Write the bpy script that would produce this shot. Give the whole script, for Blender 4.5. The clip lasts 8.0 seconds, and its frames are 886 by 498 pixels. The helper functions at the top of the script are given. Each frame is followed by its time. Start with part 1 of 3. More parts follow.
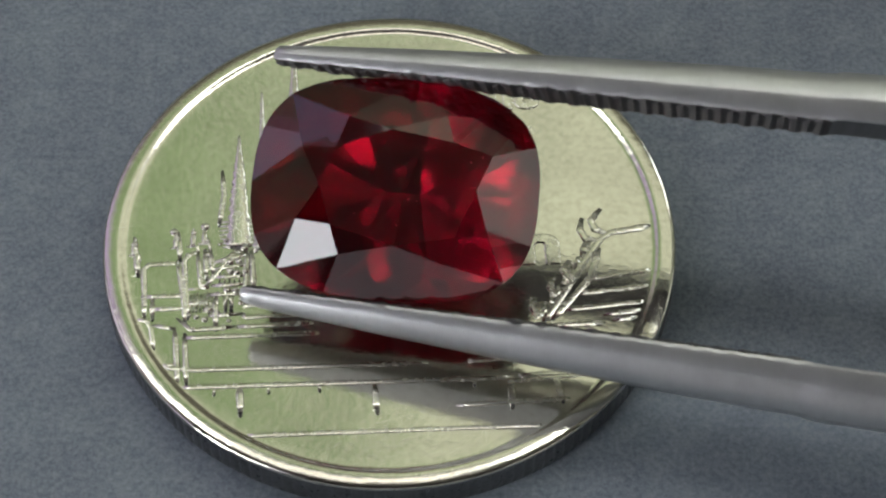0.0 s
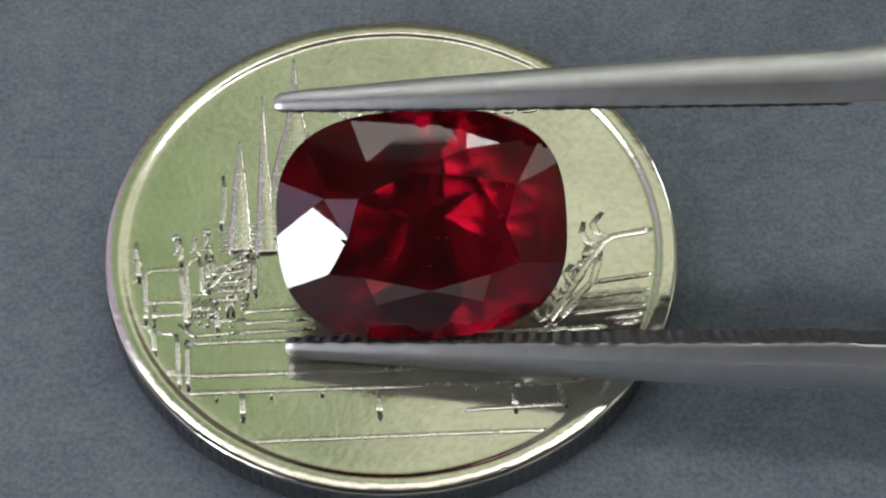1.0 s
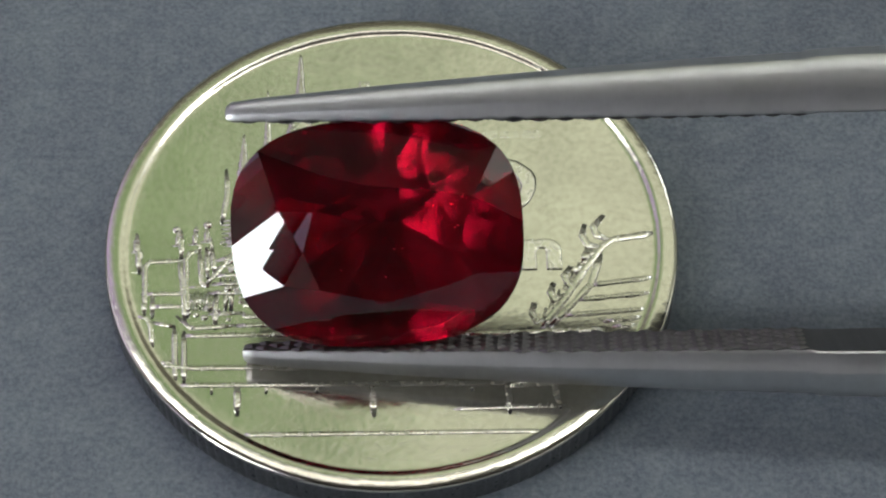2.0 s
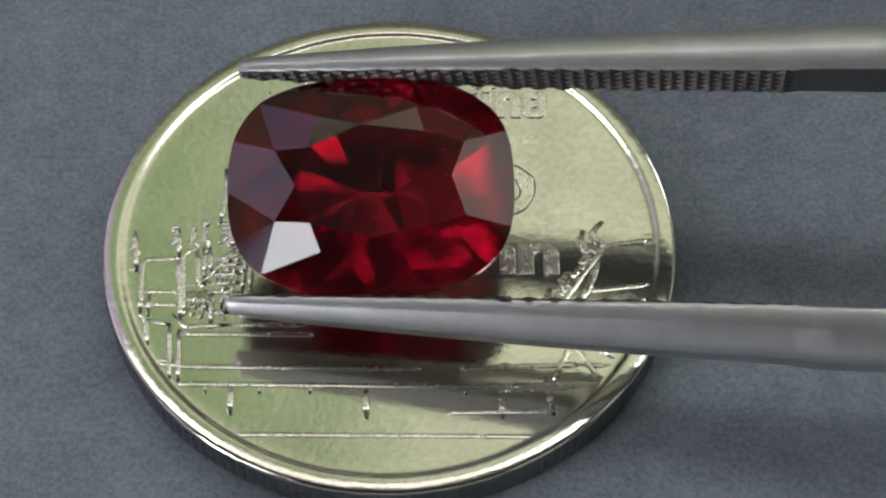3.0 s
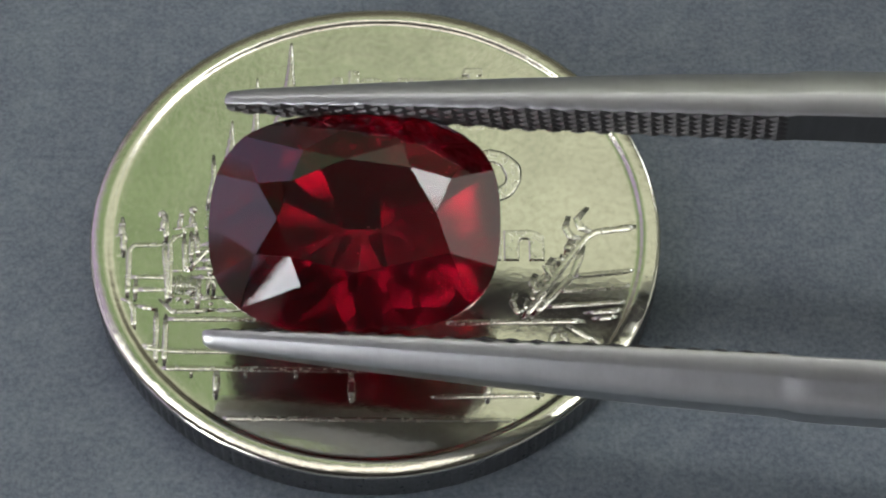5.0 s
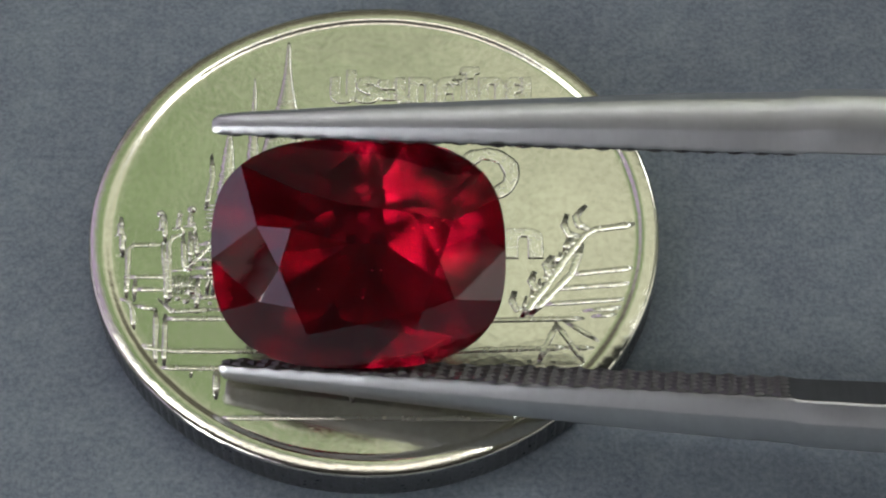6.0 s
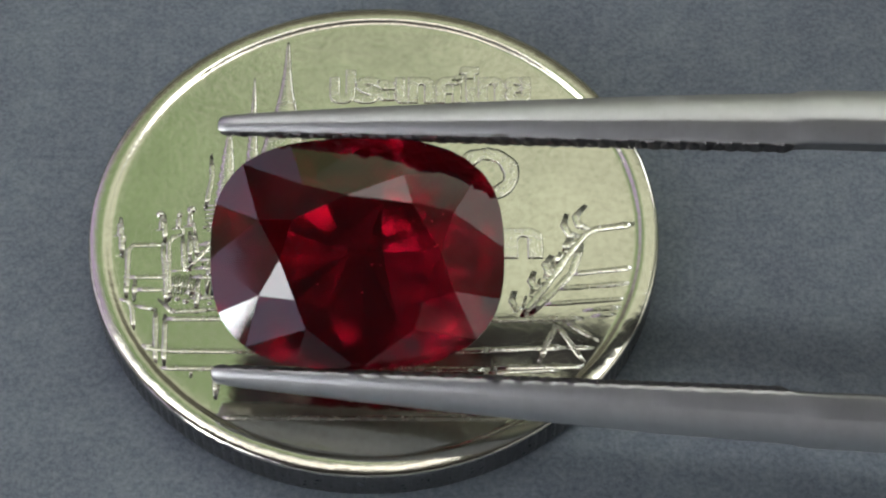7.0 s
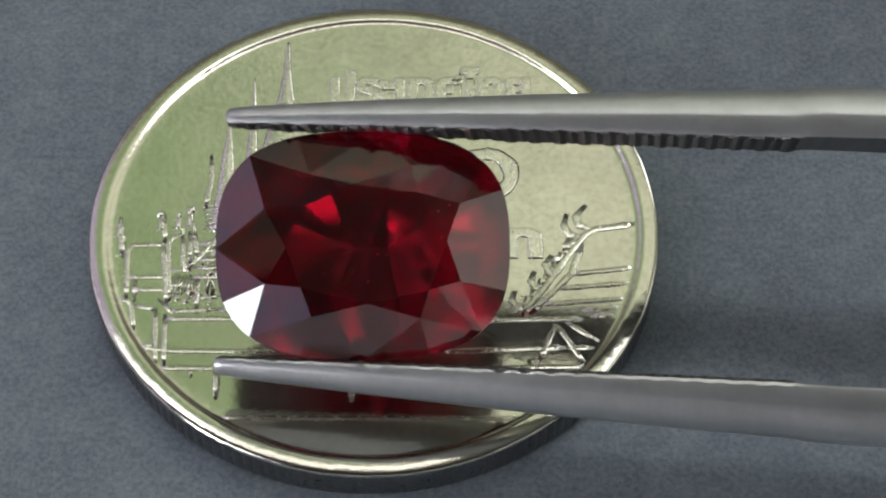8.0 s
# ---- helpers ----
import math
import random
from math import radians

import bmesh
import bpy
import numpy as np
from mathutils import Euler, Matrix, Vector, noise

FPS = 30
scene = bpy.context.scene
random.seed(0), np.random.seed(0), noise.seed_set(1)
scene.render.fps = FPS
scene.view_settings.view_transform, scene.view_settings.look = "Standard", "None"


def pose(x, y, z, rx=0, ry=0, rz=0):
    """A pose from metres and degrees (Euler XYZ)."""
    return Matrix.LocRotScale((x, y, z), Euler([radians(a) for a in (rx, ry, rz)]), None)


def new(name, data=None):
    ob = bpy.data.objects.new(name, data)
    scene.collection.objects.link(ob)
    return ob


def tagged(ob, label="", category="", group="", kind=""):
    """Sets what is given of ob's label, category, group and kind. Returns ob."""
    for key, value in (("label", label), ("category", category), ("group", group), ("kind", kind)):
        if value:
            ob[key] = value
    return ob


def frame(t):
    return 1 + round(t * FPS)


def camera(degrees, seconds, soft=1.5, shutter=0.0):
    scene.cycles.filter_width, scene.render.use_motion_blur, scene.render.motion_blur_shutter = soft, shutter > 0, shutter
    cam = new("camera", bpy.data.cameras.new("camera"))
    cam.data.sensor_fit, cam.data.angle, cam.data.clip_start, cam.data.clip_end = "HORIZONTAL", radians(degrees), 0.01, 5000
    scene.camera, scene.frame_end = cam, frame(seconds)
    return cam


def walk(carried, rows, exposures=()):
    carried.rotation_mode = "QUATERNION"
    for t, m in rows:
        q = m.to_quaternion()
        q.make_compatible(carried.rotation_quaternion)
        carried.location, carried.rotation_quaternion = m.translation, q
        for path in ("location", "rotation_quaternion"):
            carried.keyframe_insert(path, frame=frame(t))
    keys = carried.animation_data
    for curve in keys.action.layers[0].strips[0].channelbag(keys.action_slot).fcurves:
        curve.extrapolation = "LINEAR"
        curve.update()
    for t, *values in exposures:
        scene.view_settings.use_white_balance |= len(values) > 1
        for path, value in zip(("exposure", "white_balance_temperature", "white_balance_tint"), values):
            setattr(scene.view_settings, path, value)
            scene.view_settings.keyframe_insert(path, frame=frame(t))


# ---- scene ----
MM = 0.001
TILT = 34.565  # the camera's lean from straight down, degrees

# ---- camera: it stands still over the coin ----
cam = camera(24.0, 8.0, soft=2.2, shutter=0.4)
EYE = pose(2.441 * MM, -42.60 * MM, 61.56 * MM, TILT, 0, 0)
walk(cam, [(0.0, EYE), (8.0, EYE)])
scene.view_settings.exposure = 0.18

# ---- world: the room is closed, so the world only glimmers ----
world = bpy.data.worlds.new("world")
world.use_nodes = True
world.node_tree.nodes["Background"].inputs[0].default_value = (0.5, 0.55, 0.6, 1)
world.node_tree.nodes["Background"].inputs[1].default_value = 0.05
scene.world = world


# ---- materials ----
def nodes_of(name):
    mat = bpy.data.materials.new(name)
    mat.use_nodes = True
    tree = mat.node_tree
    return mat, tree, tree.nodes["Principled BSDF"]


def add(tree, kind, **inputs):
    node = tree.nodes.new(kind)
    for key, value in inputs.items():
        node.inputs[key.replace("_", " ")].default_value = value
    return node


def coords(tree, scale=(1, 1, 1)):
    tex = tree.nodes.new("ShaderNodeTexCoord")
    mapping = tree.nodes.new("ShaderNodeMapping")
    mapping.inputs["Scale"].default_value = scale
    tree.links.new(tex.outputs["Object"], mapping.inputs["Vector"])
    return mapping.outputs["Vector"]


def noise_tex(tree, vector, scale, detail=4.0, rough=0.6):
    node = add(tree, "ShaderNodeTexNoise", Scale=scale, Detail=detail, Roughness=rough)
    tree.links.new(vector, node.inputs["Vector"])
    return node.outputs["Fac"]


def ramp(tree, fac, stops):
    node = tree.nodes.new("ShaderNodeValToRGB")
    els = node.color_ramp.elements
    while len(els) < len(stops):
        els.new(0.5)
    for el, (p, c) in zip(els, stops):
        el.position, el.color = p, (*c, 1)
    tree.links.new(fac, node.inputs["Fac"])
    return node.outputs["Color"]


def mix(tree, fac, a, b, blend="MIX"):
    node = tree.nodes.new("ShaderNodeMix")
    node.data_type, node.blend_type = "RGBA", blend
    for sock, v in ((node.inputs[0], fac), (node.inputs[6], a), (node.inputs[7], b)):
        if isinstance(v, bpy.types.NodeSocket):
            tree.links.new(v, sock)
        else:
            sock.default_value = v if not isinstance(v, tuple) else (*v, 1)
    return node.outputs[2]


def bump(tree, bsdf, layers):
    """Layers of (height socket, strength, distance), one over the other."""
    last = None
    for height, strength, distance in layers:
        node = add(tree, "ShaderNodeBump", Strength=strength, Distance=distance)
        tree.links.new(height, node.inputs["Height"])
        if last:
            tree.links.new(last, node.inputs["Normal"])
        last = node.outputs["Normal"]
    tree.links.new(last, bsdf.inputs["Normal"])


def grey_card():
    mat, tree, b = nodes_of("grey_card")
    v = coords(tree)
    fine = noise_tex(tree, v, 5200, 3, 0.7)
    mid = noise_tex(tree, v, 1300, 5, 0.75)
    wide = noise_tex(tree, v, 330, 4, 0.6)
    c = ramp(tree, mid, [(0.38, (0.150, 0.176, 0.212)), (0.62, (0.266, 0.302, 0.340))])
    c = mix(tree, 0.5, c, ramp(tree, fine, [(0.35, (0.098, 0.122, 0.142)), (0.68, (0.380, 0.434, 0.470))]))
    c = mix(tree, 0.4, c, ramp(tree, wide, [(0.35, (0.165, 0.188, 0.232)), (0.65, (0.252, 0.292, 0.325))]))
    tree.links.new(c, b.inputs["Base Color"])
    b.inputs["Roughness"].default_value = 0.85
    b.inputs["Specular IOR Level"].default_value = 0.25
    bump(tree, b, [(mid, 0.2, 0.00008), (fine, 0.2, 0.00006)])
    return mat


def nickel(name, base, rough, relief):
    mat, tree, b = nodes_of(name)
    v = coords(tree)
    patch = noise_tex(tree, v, 260, 3, 0.55)
    grain = noise_tex(tree, v, 4200, 3, 0.6)
    nicks = noise_tex(tree, v, 1500, 4, 0.7)
    sweep = noise_tex(tree, coords(tree, (90, 330, 90)), 1.0, 3, 0.5)
    dark = tuple(c * 0.86 for c in base)
    c = mix(tree, 1.0, ramp(tree, patch, [(0.35, dark), (0.65, base)]), ramp(tree, grain, [(0.3, (0.9, 0.9, 0.88)), (0.6, (1, 1, 1))]), "MULTIPLY")
    tree.links.new(c, b.inputs["Base Color"])
    b.inputs["Metallic"].default_value = 1.0
    r = ramp(tree, grain, [(0.3, (rough * 1.5,) * 3), (0.7, (rough * 0.8,) * 3)])
    tree.links.new(r, b.inputs["Roughness"])
    bump(tree, b, [(sweep, 0.03 * relief, 0.0006), (patch, 0.10 * relief, 0.0002), (nicks, 0.10 * relief, 0.00005), (grain, 0.14 * relief, 0.00004)])
    return mat


def steel(name, base, rough):
    mat, tree, b = nodes_of(name)
    brushed = noise_tex(tree, coords(tree, (3200, 260, 260)), 1.0, 3, 0.6)
    spots = noise_tex(tree, coords(tree), 900, 5, 0.7)
    dark = tuple(c * 0.86 for c in base)
    c = mix(tree, 0.5, ramp(tree, brushed, [(0.3, tuple(c * 0.95 for c in base)), (0.7, base)]), ramp(tree, spots, [(0.38, dark), (0.55, base)]))
    tree.links.new(c, b.inputs["Base Color"])
    b.inputs["Metallic"].default_value = 1.0
    tree.links.new(ramp(tree, brushed, [(0.3, (rough * 1.1,) * 3), (0.7, (rough * 0.92,) * 3)]), b.inputs["Roughness"])
    bump(tree, b, [(spots, 0.10, 0.00002)])
    return mat


def ruby_glass(name, rough, waves=0.0):
    mat, tree, b = nodes_of(name)
    if waves:
        bump(tree, b, [(noise_tex(tree, coords(tree), 400, 0, 0.5), waves, 0.0003)])
    cloud = noise_tex(tree, coords(tree), 420, 3, 0.6)
    tree.links.new(ramp(tree, cloud, [(0.35, (0.105, 0.0003, 0.0030)), (0.65, (0.31, 0.0010, 0.0130))]), b.inputs["Base Color"])
    b.inputs["Roughness"].default_value = rough
    b.inputs["IOR"].default_value = 1.76
    b.inputs["Transmission Weight"].default_value = 1.0
    return mat


def plaster(name, base):
    mat, tree, b = nodes_of(name)
    n = noise_tex(tree, coords(tree), 6, 5, 0.6)
    tree.links.new(ramp(tree, n, [(0.3, tuple(c * 0.9 for c in base)), (0.7, base)]), b.inputs["Base Color"])
    b.inputs["Roughness"].default_value = 0.9
    return mat


def glow(name, colour, strength):
    mat, tree, b = nodes_of(name)
    b.inputs["Base Color"].default_value = (0.8, 0.8, 0.8, 1)
    b.inputs["Emission Color"].default_value = (*colour, 1)
    b.inputs["Emission Strength"].default_value = strength
    return mat


def north_glow():
    """A made-up glow, green to pale, added for the coin and stone to reflect."""
    mat, tree, b = nodes_of("green_backdrop_glow")
    v = coords(tree)
    n = noise_tex(tree, v, 3.2, 3, 0.55)
    sep = tree.nodes.new("ShaderNodeSeparateXYZ")
    tree.links.new(v, sep.inputs[0])
    along = add(tree, "ShaderNodeMath")
    along.operation = "MULTIPLY_ADD"
    tree.links.new(sep.outputs["X"], along.inputs[0])
    along.inputs[1].default_value, along.inputs[2].default_value = 0.75, 0.12
    total = tree.nodes.new("ShaderNodeMath")
    tree.links.new(along.outputs[0], total.inputs[0])
    tree.links.new(n, total.inputs[1])
    c = ramp(tree, total.outputs[0], [(0.30, (0.25, 0.35, 0.17)), (0.50, (0.46, 0.53, 0.36)), (0.72, (0.68, 0.70, 0.54))])
    # added levels for the reflections: dark low down, paler over it, green to pale above
    rise = add(tree, "ShaderNodeMapRange")
    tree.links.new(sep.outputs["Z"], rise.inputs["Value"])
    rise.inputs["From Max"].default_value = 4.0
    level = ramp(tree, rise.outputs[0], [(0.18, (0.10, 0.10, 0.08)), (0.39, (0.13, 0.125, 0.09)), (0.43, (0.30, 0.30, 0.23)), (0.465, (0.46, 0.47, 0.36))])
    where = ramp(tree, rise.outputs[0], [(0.455, (1, 1, 1)), (0.495, (0, 0, 0))])
    c = mix(tree, where, c, level)
    # towards the west the added glow turns bluish
    west = add(tree, "ShaderNodeMapRange")
    tree.links.new(sep.outputs["X"], west.inputs["Value"])
    west.inputs["From Min"].default_value, west.inputs["From Max"].default_value = -0.75, -1.25
    c = mix(tree, west.outputs[0], c, (0.49, 0.39, 0.60))
    tree.links.new(c, b.inputs["Emission Color"])
    b.inputs["Emission Strength"].default_value = 1.0
    b.inputs["Base Color"].default_value = (0.02, 0.02, 0.02, 1)
    b.inputs["Specular IOR Level"].default_value = 0.0
    return mat


CARD = grey_card()
NICKEL = nickel("nickel", (0.74, 0.72, 0.63), 0.11, 1.0)
NICKEL_RELIEF = nickel("nickel_relief", (0.85, 0.83, 0.74), 0.21, 0.8)
# darker nickel for the side: shade and dark card reflections painted in
NICKEL_EDGE = nickel("shaded_edge_nickel", (0.25, 0.25, 0.255), 0.30, 1.0)
STEEL = steel("brushed_steel", (0.58, 0.59, 0.585), 0.40)
# darker copies of the steel: shade inside the grip put into the colour
TOOTH = steel("shaded_knurled_steel", (0.15, 0.145, 0.145), 0.38)
INNER = steel("shaded_inner_steel", (0.17, 0.165, 0.165), 0.5)
# glowing sheets added outside the openings for the stone's facets to reflect
GLOW_WEST = glow("glow_west", (0.46, 0.39, 0.58), 1.0)
GLOW_SOUTH = glow("glow_south", (0.50, 0.47, 0.48), 0.65)
GLOW_EAST = glow("glow_east", (0.64, 0.66, 0.61), 1.0)
RUBY = ruby_glass("ruby", 0.0)
RUBY_UNDER = ruby_glass("ruby_underside", 0.19, 1.0)
WALL = plaster("pale_plaster", (0.55, 0.58, 0.46))
DARK_WALL = plaster("dark_paint", (0.05, 0.05, 0.055))
CEILING = plaster("ceiling_white", (0.36, 0.34, 0.29))
PANEL = glow("panel_light", (0.96, 0.98, 0.97), 5.6)
PANEL_DIM = glow("added_dim_panel", (0.98, 0.94, 0.86), 1.5)
LAMP_KEY = glow("key_diffuser", (0.95, 0.97, 1.0), 14.0)
LAMP_SIDE = glow("side_diffuser", (0.90, 0.96, 1.0), 10.0)
LAMP_SOFT = glow("soft_diffuser", (0.92, 0.96, 1.0), 6.5)
NORTH_GLOW = north_glow()
SPECK = plaster("pale_speck", (0.8, 0.7, 0.7))
PLASTIC = plaster("black_plastic", (0.03, 0.03, 0.032))
FRAME_PAINT = plaster("white_frame", (0.75, 0.75, 0.72))


# ---- mesh helpers ----
def part(name, bm, material, parent=None, label="", smooth=False):
    me = bpy.data.meshes.new(name)
    bmesh.ops.recalc_face_normals(bm, faces=bm.faces)
    for f in bm.faces:
        f.smooth = smooth
    bm.to_mesh(me)
    bm.free()
    me.materials.append(material)
    ob = new(name, me)
    if parent:
        ob.parent = parent
    if label:
        ob["label"] = label
    return ob


def box(lo, hi, bevel=0.0):
    bm = bmesh.new()
    bmesh.ops.create_cube(bm, size=1)
    for v in bm.verts:
        v.co = Vector([l + (c + 0.5) * (h - l) for c, l, h in zip(v.co, lo, hi)])
    if bevel:
        bmesh.ops.bevel(bm, geom=bm.edges[:], offset=bevel, segments=2, affect="EDGES")
    return bm


def loft(rings, close=True):
    """A skin over rings of equally many points."""
    bm = bmesh.new()
    vs = [[bm.verts.new(p) for p in ring] for ring in rings]
    n = len(rings[0])
    for a, b in zip(vs, vs[1:]):
        for i in range(n):
            bm.faces.new((a[i], a[(i + 1) % n], b[(i + 1) % n], b[i]))
    if close:
        bm.faces.new(vs[0])
        bm.faces.new(vs[-1])
    return bm


# ---- an unseen room added round the table; its glows feed the reflections ----
def pierced(name, window_name, place, u0, u1, a, b, low, high, top, label, paint=None, t=0.05):
    """A wall with a real opening from a to b and low to high, and the window's frame in it. place: from along, out, up to the room."""
    def block(bm, lo, hi):
        corners = [bm.verts.new(place(*[(l, h)[k >> i & 1] for i, (l, h) in enumerate(zip(lo, hi))])) for k in range(8)]
        for f in ((0, 1, 3, 2), (4, 6, 7, 5), (0, 4, 5, 1), (2, 3, 7, 6), (0, 2, 6, 4), (1, 5, 7, 3)):
            bm.faces.new([corners[i] for i in f])
        return bm

    bm = bmesh.new()
    for lo, hi in (((u0, 0, 0), (a, t, top)), ((b, 0, 0), (u1, t, top)), ((a, 0, 0), (b, t, low)), ((a, 0, high), (b, t, top))):
        block(bm, lo, hi)
    tagged(part(name, bm, paint or WALL), "painted plaster wall with a window opening", "wall", kind="structure")
    window = tagged(new(window_name), label, "window", kind="structure")
    w = 0.04
    for lo, hi in (((a, 0.01, low), (a + w, 0.04, high)), ((b - w, 0.01, low), (b, 0.04, high)),
                   ((a + w, 0.01, low), (b - w, 0.04, low + w)), ((a + w, 0.01, high - w), (b - w, 0.04, high))):
        part("window_frame", block(bmesh.new(), lo, hi), FRAME_PAINT, window)


def room():
    t = 0.05
    floor = part("floor", box((-1.6, -0.8, -0.02), (1.6, 1.0, 0.0)), CARD)
    tagged(floor, "matte blue-grey card lying flat under everything", "card", kind="structure")
    top = 2.2
    # added openings, sized by which facets should gleam and which stay dark
    south = lambda u, v, z: (u, -0.8 - v, z)
    pierced("wall_south", "opening_4", south, -1.6, -0.5, -1.55, -0.54, 0.16, 1.3, top, "white-framed opening added so that a bluish glow shows in the stone", DARK_WALL)
    pierced("wall_south", "opening_5", south, -0.5, 0.58, -0.48, 0.56, 0.06, 0.27, top, "low white-framed opening added so that a pale glow shows in the stone", DARK_WALL)
    pierced("wall_south", "opening_6", south, 0.58, 1.6, 0.60, 1.35, 0.10, 0.56, top, "low white-framed opening added so that a pale glow shows in the stone", DARK_WALL)
    for x0, x1, mat in ((-3.2, -0.95, GLOW_WEST), (-0.95, 2.3, GLOW_SOUTH)):
        south_glow = part("backdrop", box((x0, -1.62, -0.5), (x1, -1.60, 4.2)), mat)
        tagged(south_glow, "added glowing sheet behind the south openings", "backdrop", kind="structure")
    pierced("wall_north", "opening_1", lambda u, v, z: (u, 1.0 + v, z), -1.6, 1.6, -1.5, 0.8, 0.5, 2.1, top, "wide white-framed opening added so that the green glow shows in the coin")
    west = lambda u, v, z: (-1.6 - v, u, z)
    pierced("wall_west", "opening_2", west, -0.2, 1.0, 0.10, 0.9, 0.3, 2.0, top, "white-framed opening added so that a bluish glow shows in the stone")
    pierced("wall_west", "opening_7", west, -0.8, -0.2, -0.75, -0.24, 0.3, 1.12, top, "low white-framed opening added so that a bluish glow shows in the stone", DARK_WALL)
    pierced("wall_east", "opening_3", lambda u, v, z: (1.6 + v, u, z), -0.8, 1.0, -0.4, 0.9, 0.3, 2.0, top, "white-framed opening added so that a pale side glow shows in the stone")
    for x, mat in ((-2.4, GLOW_WEST), (2.38, GLOW_EAST)):
        sky = part("backdrop", box((x, -1.9, -0.5), (x + 0.02, 2.1, 4.2)), mat)
        tagged(sky, "added glowing sheet behind the side openings", "backdrop", kind="structure")
    # unseen glowing sheet, added to tint the coin's reflection green
    backdrop = part("backdrop", box((-2.6, 1.7, -0.5), (2.6, 1.72, 4.2)), NORTH_GLOW)
    tagged(backdrop, "added green and pale glowing sheet that coin and stone reflect", "backdrop", kind="structure")
    ceiling = part("ceiling", box((-1.6, -0.8, top), (1.6, 1.0, top + t)), CEILING)
    tagged(ceiling, "dull cream plaster ceiling", "ceiling", kind="structure")


def ceiling_light(x0, x1, y0, mat):
    lamp = tagged(new("ceiling_light"), "long white ceiling panel light, switched on", "ceiling light", group="ceiling lights over the table")
    z, lo, hi = 2.2, (x0, y0), (x1, 0.94)
    part("diffuser", box((lo[0], lo[1], z - 0.02), (hi[0], hi[1], z - 0.012)), mat, lamp)
    for a, b in (((lo[0] - 0.02, lo[1] - 0.02), (lo[0], hi[1] + 0.02)), ((hi[0], lo[1] - 0.02), (hi[0] + 0.02, hi[1] + 0.02)),
                 ((lo[0], lo[1] - 0.02), (hi[0], lo[1])), ((lo[0], hi[1]), (hi[0], hi[1] + 0.02))):
        part("frame", box((*a, z - 0.03), (*b, z)), FRAME_PAINT, lamp)


def desk_lamp(at, aim, size, mat, label):
    """A small flat light head on a stem and foot; at: the head's centre."""
    lamp = tagged(new("desk_lamp"), label, "desk lamp")
    lamp.location = (at[0], at[1], 0)
    turn = (Vector(aim) - Vector(at)).to_track_quat("-Z", "Y").to_matrix().to_4x4()
    head = Matrix.Translation((0, 0, at[2])) @ turn
    w, h = size[0] / 2, size[1] / 2
    for name, lo, hi, m in (("diffuser", (-w, -h, 0), (w, h, 0.004), mat), ("housing", (-w - 0.006, -h - 0.006, 0.005), (w + 0.006, h + 0.006, 0.03), PLASTIC)):
        bm = box(lo, hi, 0.0015)
        bmesh.ops.transform(bm, matrix=head, verts=bm.verts)
        part(name, bm, m, lamp)
    back = head @ Vector((0, 0, 0.03))
    ring = [(math.cos(a) * 0.008, math.sin(a) * 0.008) for a in np.linspace(0, 2 * math.pi, 17)[:-1]]
    part("stem", loft([[(back.x + x, back.y + y, z) for x, y in ring] for z in (0.01, at[2])]), PLASTIC, lamp, smooth=True)
    ring = [(math.cos(a) * 0.07, math.sin(a) * 0.07) for a in np.linspace(0, 2 * math.pi, 33)[:-1]]
    part("foot", loft([[(back.x + x * s, back.y + y * s, z) for x, y in ring] for s, z in ((1, 0), (1, 0.008), (0.9, 0.012))]), PLASTIC, lamp)


room()
ceiling_light(-1.25, -0.50, 0.67, PANEL)
# dim middle panel, added to grey the stone's table and light the ridges
ceiling_light(-0.44, 0.14, 0.50, PANEL_DIM)
ceiling_light(0.20, 1.30, 0.67, PANEL)
desk_lamp((-0.2451, -0.1729, 0.078), (0, 0, 0.078), (0.051, 0.145), LAMP_KEY, "small black desk lamp with a tall bright white head")
desk_lamp((-0.2446, -0.2404, 0.2110), (0, 0, 0.007), (0.060, 0.145), LAMP_SOFT, "black desk lamp with a softly glowing white head")
desk_lamp((0.1885, 0.2412, 0.1747), (0, 0, 0.007), (0.040, 0.045), LAMP_SIDE, "small black desk lamp standing beyond the coin")


# ---- the coin ----
FIELD = 1.36  # height of the coin's flat field, millimetres


EDGE = [(9.80, 0.0), (10.07, 0.16), (10.09, 0.3), (10.09, 1.22), (10.07, 1.30)]


def coin_body(profile=None):
    """A lathe: a raised rim and a flat field, or the reeded edge below them."""
    profile = profile or [(10.07, 1.30), (10.05, 1.365), (10.0, 1.405), (9.92, 1.428), (9.62, 1.436), (9.54, 1.433), (9.48, 1.424),
                          (9.43, 1.410), (9.38, 1.393), (9.33, 1.378), (9.27, 1.367), (9.20, 1.362), (8.9, FIELD)]
    n = 480
    rings = []
    for r, z in profile:
        ring = []
        for i in range(n):
            a = 2 * math.pi * i / n
            reed = 0.04 if i % 3 == 0 and 0.25 < z < 1.3 and r > 9.9 else 0.0
            wob = 0.012 * noise.noise((3 * math.cos(a), 3 * math.sin(a), z)) + 0.012 * noise.noise((38 * math.cos(a), 38 * math.sin(a), 9 * z))
            ring.append(((r - reed + wob) * math.cos(a) * MM, (r - reed + wob) * math.sin(a) * MM, (z + 0.3 * wob) * MM))
        rings.append(ring)
    bm = loft(rings, False)
    bm.verts.ensure_lookup_table()
    cap = range(n) if profile is EDGE else range(len(bm.verts) - n, len(bm.verts))
    bm.faces.new([bm.verts[i] for i in cap])
    bmesh.ops.recalc_face_normals(bm, faces=bm.faces)
    return bm


